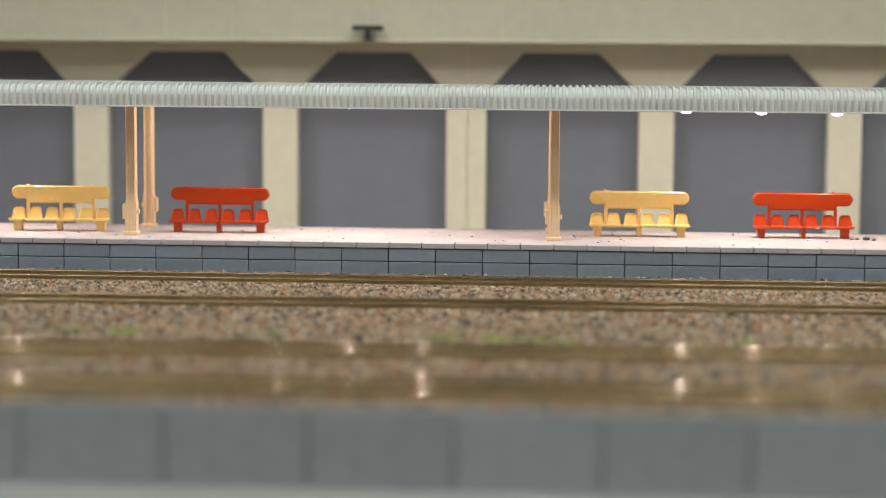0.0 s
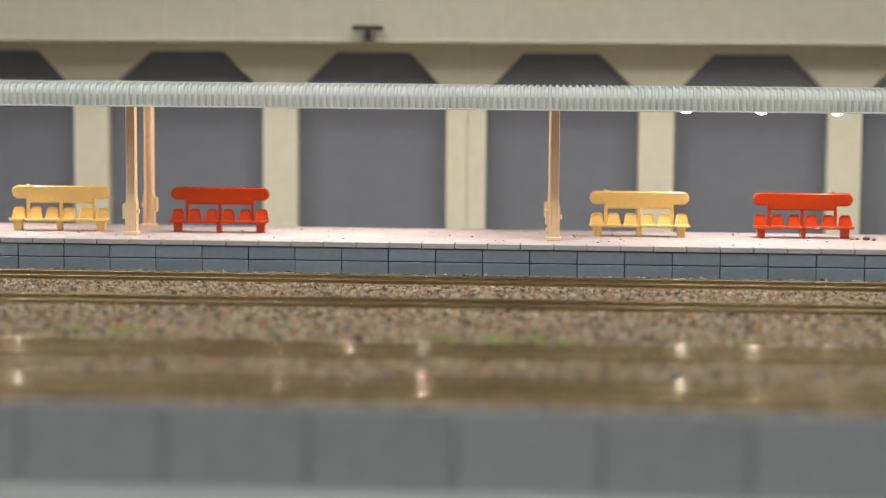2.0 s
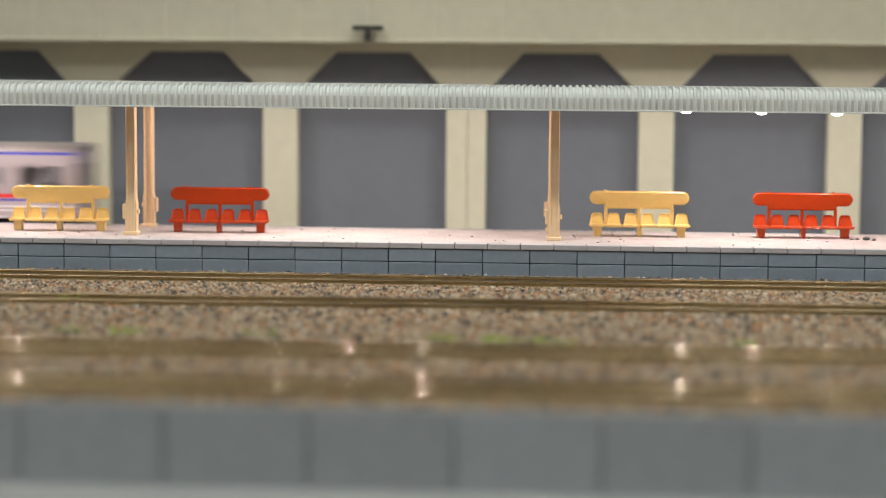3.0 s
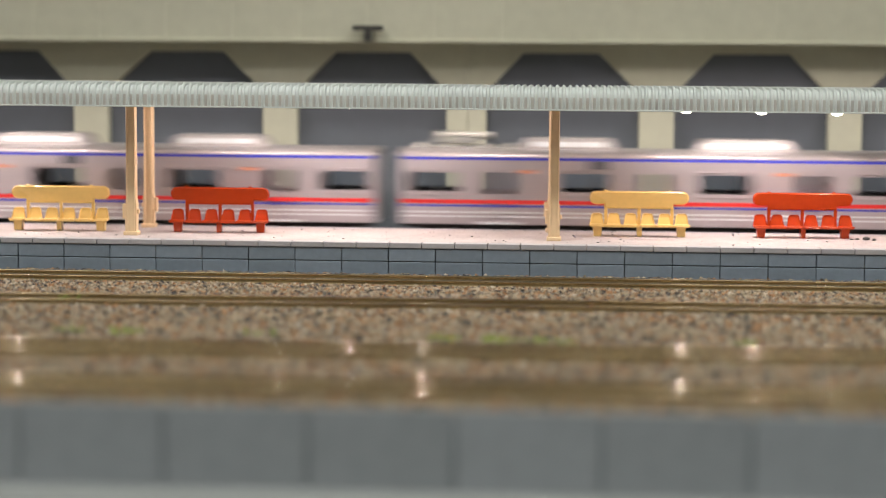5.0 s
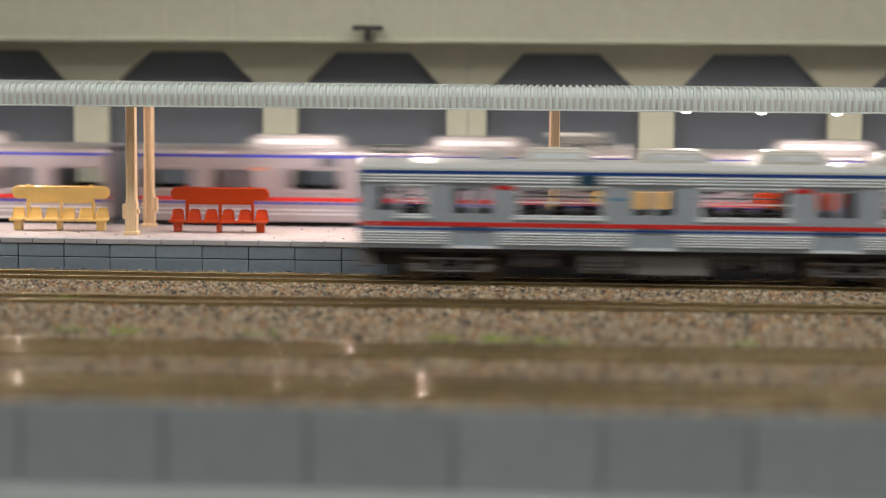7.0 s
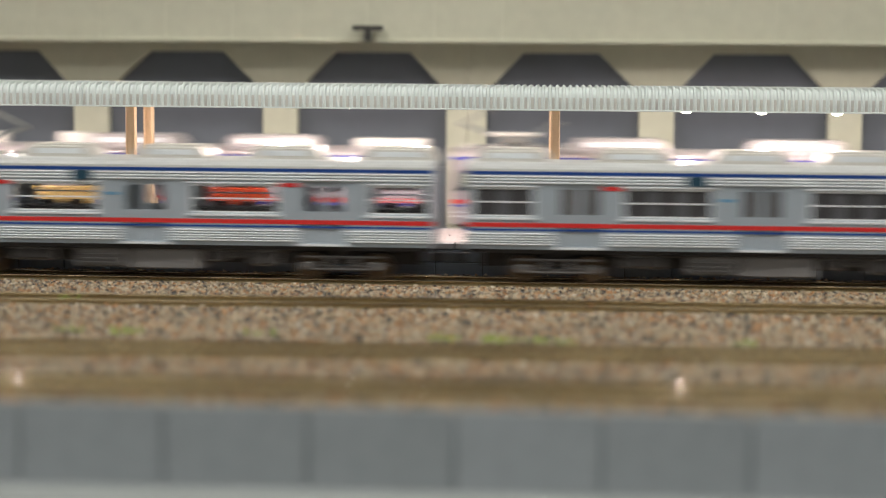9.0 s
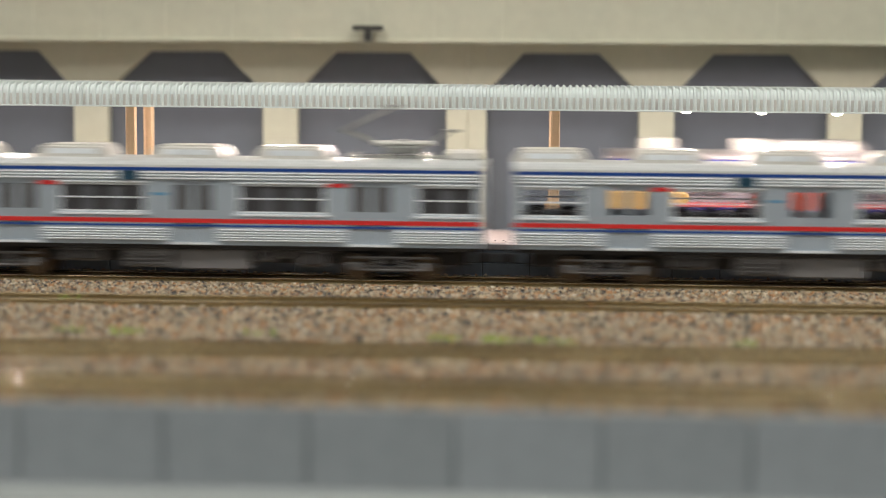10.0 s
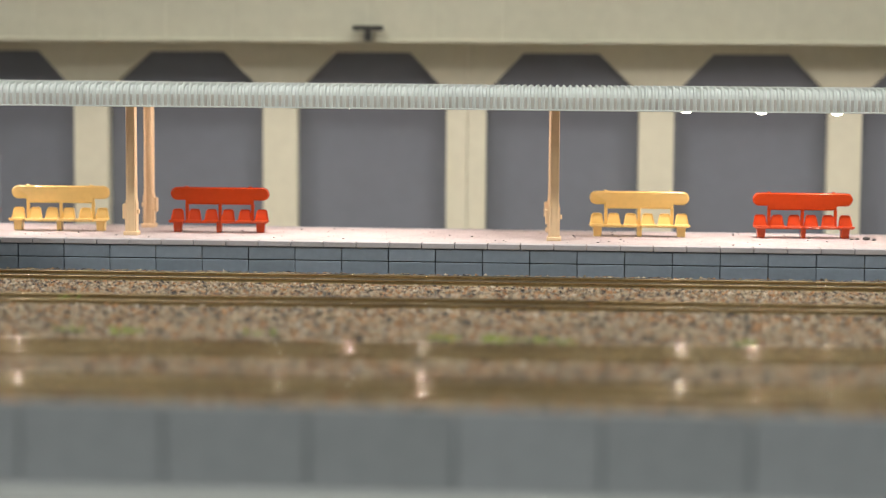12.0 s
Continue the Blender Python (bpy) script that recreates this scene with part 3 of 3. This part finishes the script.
def pantograph_into(t, x, sgn, raised):
    p = part("pantograph", box(B(), x - 12, x + 12, -4.2, -3.6, 25.35, 25.8, 0.1), M_PANTO, t, "grey metal pantograph")
    part("base_bar", box(B(), x - 12, x + 12, 3.6, 4.2, 25.35, 25.8, 0.1), M_PANTO, p)
    for d in (-11, -4, 4, 11):
        part("cross_bar", box(B(), x + d - 0.4, x + d + 0.4, -4.2, 4.2, 25.35, 25.75), M_PANTO, p)
        for s in (-4, 4):
            part("insulator", cyl(B(), (x + d, s, 24.3), (x + d, s, 26.3), 0.5, 8), M_AC, p)
    foot, knee, top = ((x - 1 * sgn, 26.4), (x - 13.0 * sgn, 31.0), (x - 2.6 * sgn, 36.0)) if raised else ((x + 6 * sgn, 26.4), (x - 6 * sgn, 27.6), (x + 5 * sgn, 28.7))
    part("lower_arm", cyl(B(), (foot[0], 0, foot[1]), (knee[0], 0, knee[1]), 0.45, 8), M_PANTO, p)
    for s in (-1.6, 1.6):
        part("upper_arm", cyl(B(), (knee[0], s * 0.3, knee[1]), (top[0], s, top[1]), 0.28, 8), M_PANTO, p)
    for d in (-1.2, 1.2):
        part("contact_strip", box(B(), top[0] + d - 0.3, top[0] + d + 0.3, -6.4, 6.4, top[1], top[1] + 0.5, 0.1), M_PANTO, p)
    part("equipment_box", box(B(), x - 4.0, x + 3.2, -3.0, 3.0, 26.2, 27.9, 0.3), M_PANTO, p)
    part("spring_case", cyl(B(), (x - 6.5, -2.0, 28.4), (x + 5.5, -2.0, 28.4), 0.5, 8), M_AC, p)
    part("spring_case", cyl(B(), (x - 6.5, 2.0, 28.4), (x + 5.5, 2.0, 28.4), 0.5, 8), M_AC, p)
    if raised:
        part("counter_link", cyl(B(), (x + 2 * sgn, 0, 27.0), (x + 9.5 * sgn, 0, 31.0), 0.3, 8), M_PANTO, p)
        part("link_bar", box(B(), x + 9.5 * sgn - 1.4, x + 9.5 * sgn + 1.4, -1.6, 1.6, 30.8, 31.4, 0.1), M_PANTO, p)
    part("arm_hinge", box(B(), foot[0] - 1.2, foot[0] + 1.2, -2.2, 2.2, 26.3, 29.2, 0.2), M_PANTO, p)


def car(name, label, group, steel, wide, cab=0, acs=(), ac_size=(7.6, 5.6, 2.5), panto=None, raised=True, arm=0, dark=False, ribs=True, extras=False):
    """One car, its middle at the origin, on the railhead. cab: -1 or 1 for a driver's end, wide: (start, end) of the wide windows."""
    t = thing(name, (0, 0, 0), label, "railway car", group)
    t.scale[2] = 0.983
    L = 59.35
    doors = (-36.1, 0.2, 36.7)
    win = [(-57.9, -45.3), (-wide[1], -wide[0]), (wide[0], wide[1]), (46.0, 58.2)]
    if cab > 0:
        win[3] = (45.4, 51.4)
    if cab < 0:
        win[0] = (-51.4, -45.4)
    wb = 13.95 if ribs else 14.7
    cabdoor = [] if not cab else [(53.6 * cab - 1.8, 53.6 * cab + 1.8)]
    holes = [(a, b, wb, 19.8) for a, b in win] + [(d - 4.5, d + 4.5, 7.9, 20.4) for d in doors] + [(a, b, 14.9, 19.9) for a, b in cabdoor]
    for s in (-1, 1):
        y0, y1 = (-9.35, -8.75) if s < 0 else (8.75, 9.35)
        side = part("side_wall", holed(B(), -L, L, ZB, ZT, holes, y0, y1), steel, t)
        out = y0 if s < 0 else y1

        def strip(nm, xa, xb, za, zb, material, proud=0.12, bev=0.0):
            a, b = (out - proud, out + 0.02) if s < 0 else (out - 0.02, out + proud)
            return part(nm, box(B(), xa, xb, a, b, za, zb, bev), material, side)

        strip("red_stripe", -L + 0.3, L - 0.3, *((11.75, 12.65) if ribs else (12.1, 13.05)), M_REDSTRIPE, 0.06)
        strip("blue_stripe", -L + 0.3, L - 0.3, *((11.0, 11.4) if ribs else (11.4, 11.8)), M_BLUESTRIPE if ribs else M_BLUEFAR, 0.06)
        strip("blue_stripe", -L + 0.3, L - 0.3, 22.55, 23.2, M_BLUESTRIPE if ribs else M_BLUEFAR, 0.06)
        edges = [-L + 0.4, *[e for d in doors for e in (d - 5.0, d + 5.0)], L - 0.4]
        if ribs:
            for k in range(5):
                for i in range(0, 8, 2):
                    strip("rib", edges[i], edges[i + 1], 8.1 + 0.53 * k, 8.37 + 0.53 * k, M_RIB, 0.4, 0.1)
            for k in range(3):
                strip("rib", -L + 0.4, L - 0.4, 20.75 + 0.62 * k, 21.1 + 0.62 * k, M_RIB, 0.3, 0.1)
        else:
            for k in range(2):
                strip("rib", -L + 0.4, L - 0.4, 8.9 + 1.0 * k, 9.2 + 1.0 * k, M_RIB, 0.1)
        for d in doors:
            strip("door_sill", d - 5.0, d + 5.0, 7.25, 7.7, M_RIB, 0.3)
        for a, b in win:
            strip("window_sill", a - 0.5, b + 0.5, wb - 0.7, wb - 0.2, M_RIB if ribs else steel, 0.22, 0.05)
            strip("window_head", a - 0.5, b + 0.5, 19.95, 20.3, M_RIB if ribs else steel, 0.2, 0.05)
            n = 3 if b - a > 14 else 2 if b - a > 8 else 1
            yy = (y0 + y1) / 2
            w = part("window", holed(B(), a - 0.05, b + 0.05, wb - 0.05, 19.85, [(a + 0.3, b - 0.3, wb + 0.3, 16.75), (a + 0.3, b - 0.3, 17.05, 19.5)] if ribs else [(a + 0.3, b - 0.3, wb + 0.3, 19.5)], yy - 0.2, yy + 0.2), M_RIB if ribs else steel, side, "silver window frame")
            pane = part("pane", box(B(), a + 0.25, b - 0.25, yy - 0.05, yy + 0.05, wb + 0.25, 19.55), M_HAZE if dark else M_GLASS, w)
            pane.visible_shadow = dark
            if dark:
                for k in range(n):
                    c = a + (b - a) * (k + 0.5) / n
                    part("blind", box(B(), c - 1.25, c + 1.25, yy - 0.12, yy + 0.12, wb + 0.3, 19.5), M_SEAT, w)
            else:
                for k in range(n):
                    c = a + (b - a) * (k + 0.5) / n
                    w2 = (b - a) / n * 0.36
                    part("seat_back", box(B(), c - w2, c + w2, min(s * 6.6, s * 8.0), max(s * 6.6, s * 8.0), 8.5, 15.2, 0.3), M_SEAT, side)
        for d in doors:
            for e in (-1, 1):
                xa, xb = (d - 4.5, d - 0.08) if e < 0 else (d + 0.08, d + 4.5)
                yd = (y0 + 0.2, y1 - 0.05) if s < 0 else (y0 + 0.05, y1 - 0.2)
                dr = part("door", holed(B(), xa, xb, 7.9, 20.4, [(xa + 0.6, xb - 0.6, 14.4, 19.6)], *yd), steel, side, "sliding passenger door leaf")
                pane = part("door_pane", box(B(), xa + 0.55, xb - 0.55, sum(yd) / 2 - 0.05, sum(yd) / 2 + 0.05, 14.35, 19.65), M_GLASS if not dark else M_SMOKE, side)
                pane.visible_shadow = dark
        for a, b in cabdoor:
            part("cab_door_pane", box(B(), a + 0.05, b - 0.05, (y0 + y1) / 2 - 0.05, (y0 + y1) / 2 + 0.05, 14.95, 19.85), M_GLASS, side).visible_shadow = False
            strip("cab_handrail", a - 1.1, a - 0.8, 9.0, 18.0, M_RIB, 0.3)
        # small plates above the doors and the sign
        for x in (-29.7, 29.8):
            strip("red_plate", x - 1.9, x + 1.9, 19.4, 20.25, M_REDSTRIPE if ribs else M_ORANGE, 0.1)
        strip("destination_sign", -15.0, -10.8, 20.6, 22.5, M_HAZE if not ribs else M_SIGN, 0.4)
        if ribs:
            strip("blue_mark", -8.2, -5.4, 17.4, 18.0, M_SKY, 0.06)
    # ends
    for s in (-1, 1):
        a, b = (-L, -L + 0.6) if s < 0 else (L - 0.6, L)
        if s == cab:
            f = part("front", holed(B(), -8.75, 8.75, ZB, ZT, [(-7.9, -2.6, 14.5, 20.4), (-1.9, 1.9, 14.5, 20.4), (2.6, 7.9, 14.5, 20.4)], a, b, "yz"), steel, t, "driver's front with three windows")
            for ya, yb in ((-7.9, -2.6), (-1.9, 1.9), (2.6, 7.9)):
                pn = part("windscreen", box(B(), (a + b) / 2 - 0.05, (a + b) / 2 + 0.05, ya, yb, 14.5, 20.4), M_SMOKE, f)
            for yy in (-6.2, 6.2):
                part("headlight", cyl(B(), (s * L, yy, 10.3), (s * (L + 0.35), yy, 10.3), 0.75, 12), M_AC, f)
            for za, zb, mt in ((12.05, 13.15, M_REDSTRIPE), (11.3, 11.85, M_BLUESTRIPE)):
                part("front_stripe", box(B(), min(s * L, s * (L + 0.06)), max(s * L, s * (L + 0.06)), -8.9, 8.9, za, zb), mt, f)
            part("skirt", box(B(), min(s * (L - 3), s * L), max(s * (L - 3), s * L), -8, 8, 3.0, 7.0, 0.4), M_EQUIP, f)
        else:
            f = part("end_wall", holed(B(), -8.75, 8.75, ZB, ZT, [(-2.6, 2.6, 8.2, 20.0)], a, b, "yz"), steel, t)
            part("end_door", box(B(), a + 0.15, b - 0.15, -2.6, 2.6, 8.2, 20.0), M_STEEL2, f)
            part("coupler", box(B(), min(s * L, s * (L + 1.8)) - 1, max(s * L, s * (L + 1.8)) + 0, -1.2, 1.2, 3.6, 5.4, 0.2), M_UNDER, f)
    # roof shell with a curved crown
    arc = [(-9.4, 23.25), (-9.35, 23.75), (-8.9, 24.3), (-7.6, 24.75), (-5, 25.1), (-2, 25.28)]
    outer = arc + [(-y, z) for y, z in arc[::-1]]
    inner = [(y * 0.93, z - 0.7 if z > 24 else 23.25) for y, z in outer[::-1]]
    bm = B()
    prism(bm, outer + inner[1:-1], "x", -L - 0.1, L + 0.1)
    part("roof", bm, M_CARROOF if ribs else M_CARROOFFAR, t, "smooth pale curved car roof", smooth=not ribs)
    for c in acs:
        lx, ly, h = ac_size
        bm = B()
        prism(bm, [(c - lx, 24.9), (c + lx, 24.9), (c + lx, 25.6), (c + lx - 1.1, 25.2 + h - 0.3), (c + lx - 1.7, 25.2 + h), (c - lx + 1.7, 25.2 + h), (c - lx + 1.1, 25.2 + h - 0.3), (c - lx, 25.6)], "y", -ly, ly)
        bmesh.ops.bevel(bm, geom=[e for e in bm.edges if e.verts[0].co.z > 26 and e.verts[1].co.z > 26], offset=0.5, segments=3, affect="EDGES")
        a = part("air_conditioner", bm, M_AC if ribs else M_ACFAR, t, "off-white roof air conditioner cover" if ribs else "pale grey roof air conditioner cover")
        part("grille", box(B(), c - lx + 2.6, c + lx - 2.6, -ly - 0.08, -ly + 0.05, 25.7, 25.2 + h - 0.9), M_RIB, a)
    if extras:
        part("vent", box(B(), 32.5 * cab - 2.4, 32.5 * cab + 2.4, -2.5, 2.5, 25.1, 27.0, 0.3), M_CARROOF, t, "small roof vent box")
        c = 53.6 * cab
        rk = part("antenna_rack", box(B(), c - 4.4, c + 4.4, -3.3, -2.8, 27.6, 28.2), M_PANTO, t, "thin roof rack")
        part("rack_bar", box(B(), c - 4.4, c + 4.4, 2.8, 3.2, 27.6, 28.0), M_PANTO, rk)
        part("rack_bar", box(B(), c - 3.2, c + 3.2, -1.2, 1.2, 26.3, 26.9, 0.1), M_PANTO, rk)
        for d in (-4.2, -1.4, 1.4, 4.2):
            for y in (-3, 3):
                part("rack_leg", box(B(), c + d - 0.2, c + d + 0.2, y - 0.2, y + 0.2, 25.0, 27.7), M_PANTO, rk)
    if panto is not None:
        pantograph_into(t, panto, arm or (1 if panto > 0 else -1), raised)
    part("underframe", box(B(), -56, 56, -4.6, 4.6, 3.2, 6.4), M_UNDER, t)
    part("floor_pan", box(B(), -L + 0.6, L - 0.6, -8.75, 8.75, 6.4, 8.3), M_UNDER, t)
    if dark:
        part("motor_block", box(B(), -30, 30, -4, 4, 8.3, 12, 0.4), M_UNDER, t)
    for x in (-40.5, 40.5):
        bogie_into(t, x)
    for xa, xb, h in ((-28, -19, 3.4), (-14.5, -4.5, 2.2), (-3.8, 11.5, 1.9), (13, 16.5, 3.6), (18, 20, 4.3), (21.5, 27.5, 2.8)):
        c = part("equipment_case", box(B(), xa, xb, -8.0, 8.0, h, 6.4, 0.3), M_EQUIP, t, "dark grey underfloor case")
        for s in (-8.15, 8.15):
            if xb - xa == 10:
                for k in range(3):
                    part("cooling_fin", box(B(), xa + 0.9, xb - 0.9, s - 0.2, s + 0.2, h + 0.7 + 0.85 * k, h + 1.0 + 0.85 * k), M_BOGIE, c)
            elif xb - xa < 10:
                part("case_lid", box(B(), xa + 0.5, xb - 0.5, s - 0.2, s + 0.2, h + 0.5, 5.7, 0.1), M_UNDER, c)
    for s in (-7.0, 7.0):
        part("air_pipe", cyl(B(), (-30, s, 6.0), (30, s, 6.0), 0.35, 8), M_BOGIE, t)
    return t


FRONT, BACK = [], []


def trains():
    g = "four-car train on the near line"
    lab = "grey ribbed railway car, red and blue stripes"
    w = (9.6, 27.5)
    a4 = (-52.0, -28.2, -4.3, 19.3)
    FRONT.append(car("railway_car", lab + ", cab leading", g, M_STEEL, w, -1, [-x for x in a4], extras=True))
    FRONT.append(car("railway_car", lab + ", pantograph raised", g, M_STEEL, w, 0, (-18.7, 4.8, 28.2, 51.8), panto=-40.0))
    FRONT.append(car("railway_car", lab + ", hazy windows, pantograph raised", g, M_STEEL, w, 0, (-50, -25.5, -1.5, 20.0), panto=43.0, dark=True))
    part("roof_box", box(B(), 51.7, 58.6, -4.5, 4.5, 25.0, 27.1, 0.5), M_AC, FRONT[-1], "low off-white roof box")
    FRONT.append(car("railway_car", lab + ", cab trailing", g, M_STEEL, w, 1, a4, extras=True))
    g = "eight-car train on the far line"
    lab = "bright silver railway car, red and blue stripes"
    w = (10.0, 22.6)
    ac = (11.2, 5.5, 2.6)
    first = car("railway_car", lab + ", cab leading", g, M_STEEL2, w, 1, (-21.5, 10.5), ac, ribs=False)
    mid = car("railway_car", lab, g, M_STEEL2, w, 0, (-21.5, 21.5), ac, ribs=False)
    rear_arm = car("railway_car", lab + ", pantograph", g, M_STEEL2, w, 0, (-20, 21.5), ac, panto=-44.5, raised=False, ribs=False)
    fore_arm = car("railway_car", lab + ", pantograph", g, M_STEEL2, w, 0, (-21.5, 22), ac, panto=45.5, raised=False, ribs=False)
    last = car("railway_car", lab + ", cab trailing", g, M_STEEL2, w, -1, (-10.7, 22.7), ac, ribs=False)
    raised = car("railway_car", lab + ", pantograph raised", g, M_STEEL2, w, 0, (-20, 21.5), ac, panto=-44.5, arm=1, ribs=False)
    part("equipment_cover", box(B(), 42.5, 59, -4.5, 4.5, 25.0, 27.2, 0.5), M_AC, last, "low off-white roof cover")
    for x in (-47.5, -25.8):
        part("vent", box(B(), x - 3.6, x + 3.6, -2.5, 2.5, 25.0, 28.0, 0.3), M_AC, last, "small roof vent box")
    BACK.extend([first, rear_arm, mid, copy_thing(mid, Matrix()), fore_arm, copy_thing(mid, Matrix()), raised, last])


CAR_PITCH = 124.9
# nose of the far train (running to +x) and of the near train (running to -x): seconds, millimetres
NOSE_BACK = [(0, -592), (3.0, -114), (4.8, 176.3), (5.0, 207), (5.5, 283.2), (6.0, 360.2), (6.5, 438.6), (7.0, 518.2), (9.5, 924.5), (12.0, 1322)]
NOSE_FRONT = [(0, 755), (6.5, 10.5), (7.2, -64.9), (9.5, -329.3), (10.5, -443.5), (11.5, -559.4), (12.0, -617.3)]


def motions():
    for i, c in enumerate(FRONT):
        walk(c, [(s, pose((x + 61.0 + CAR_PITCH * i) * MM, TRACK_Y["front"] * MM, 2.0 * MM)) for s, x in NOSE_FRONT])
    for i, c in enumerate(BACK):
        walk(c, [(s, pose((x - 61.0 - CAR_PITCH * i) * MM, TRACK_Y["back"] * MM, 2.0 * MM)) for s, x in NOSE_BACK])


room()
layout_board()
building()
platform_roof()
roof_lamps()
for px, py, sd in ((-95.4, 31.9, 1), (-2.0, 32.3, 1), (91.4, 32.3, 1), (-96.2, 53.3, -1), (-2.5, 54.5, 1), (91, 54.0, -1)):
    post((px, py, PLAT_Z), sd)
bench("bench", M_YELLOW, (-114.1, 41.5, PLAT_Z), 2.0, "yellow plastic bench with six shell seats and long back board")
bench("bench", M_RED, (-77.7, 42.5, PLAT_Z), 2.0, "orange-red plastic bench with six shell seats and long back board")
bench("bench", M_YELLOW, (17.1, 46.5, PLAT_Z), 2.0, "yellow plastic bench with six shell seats and long back board")
bench("bench", M_RED, (53.8, 48.0, PLAT_Z), 2.0, "orange-red plastic bench with six shell seats and long back board")
grit()
trains()
platform()
low_wall()
for key, lab in (("front", "railway track with shiny rails beside the platform"), ("back", "railway track behind the platform"), ("second", "railway track with brown rails in ballast"),
                 ("third", "railway track with grass along it"), ("fourth", "railway track beside the low grey wall")):
    track(key, lab)
ballast_bed()
scatter("ballast", 52000, (-125, 95), (-16, 20.4), (0.38, 0.8), "loose mixed grey, tan and dark ballast stones", 0.25)
scatter("mid_ballast", 52000, (-120, 90), (-72, -16), (0.5, 1.0), "loose coarse ballast stones between the tracks", 0.25)
scatter("near_ballast", 44000, (-115, 85), (-145, -72), (0.45, 0.8), "loose brownish ballast stones between the near tracks", 0.2)
scatter("foot_ballast", 2600, (-125, 95), (17.6, 20.6), (0.4, 0.8), "dark crumbs of ballast at the platform foot", 0.5)
grass()
motions()
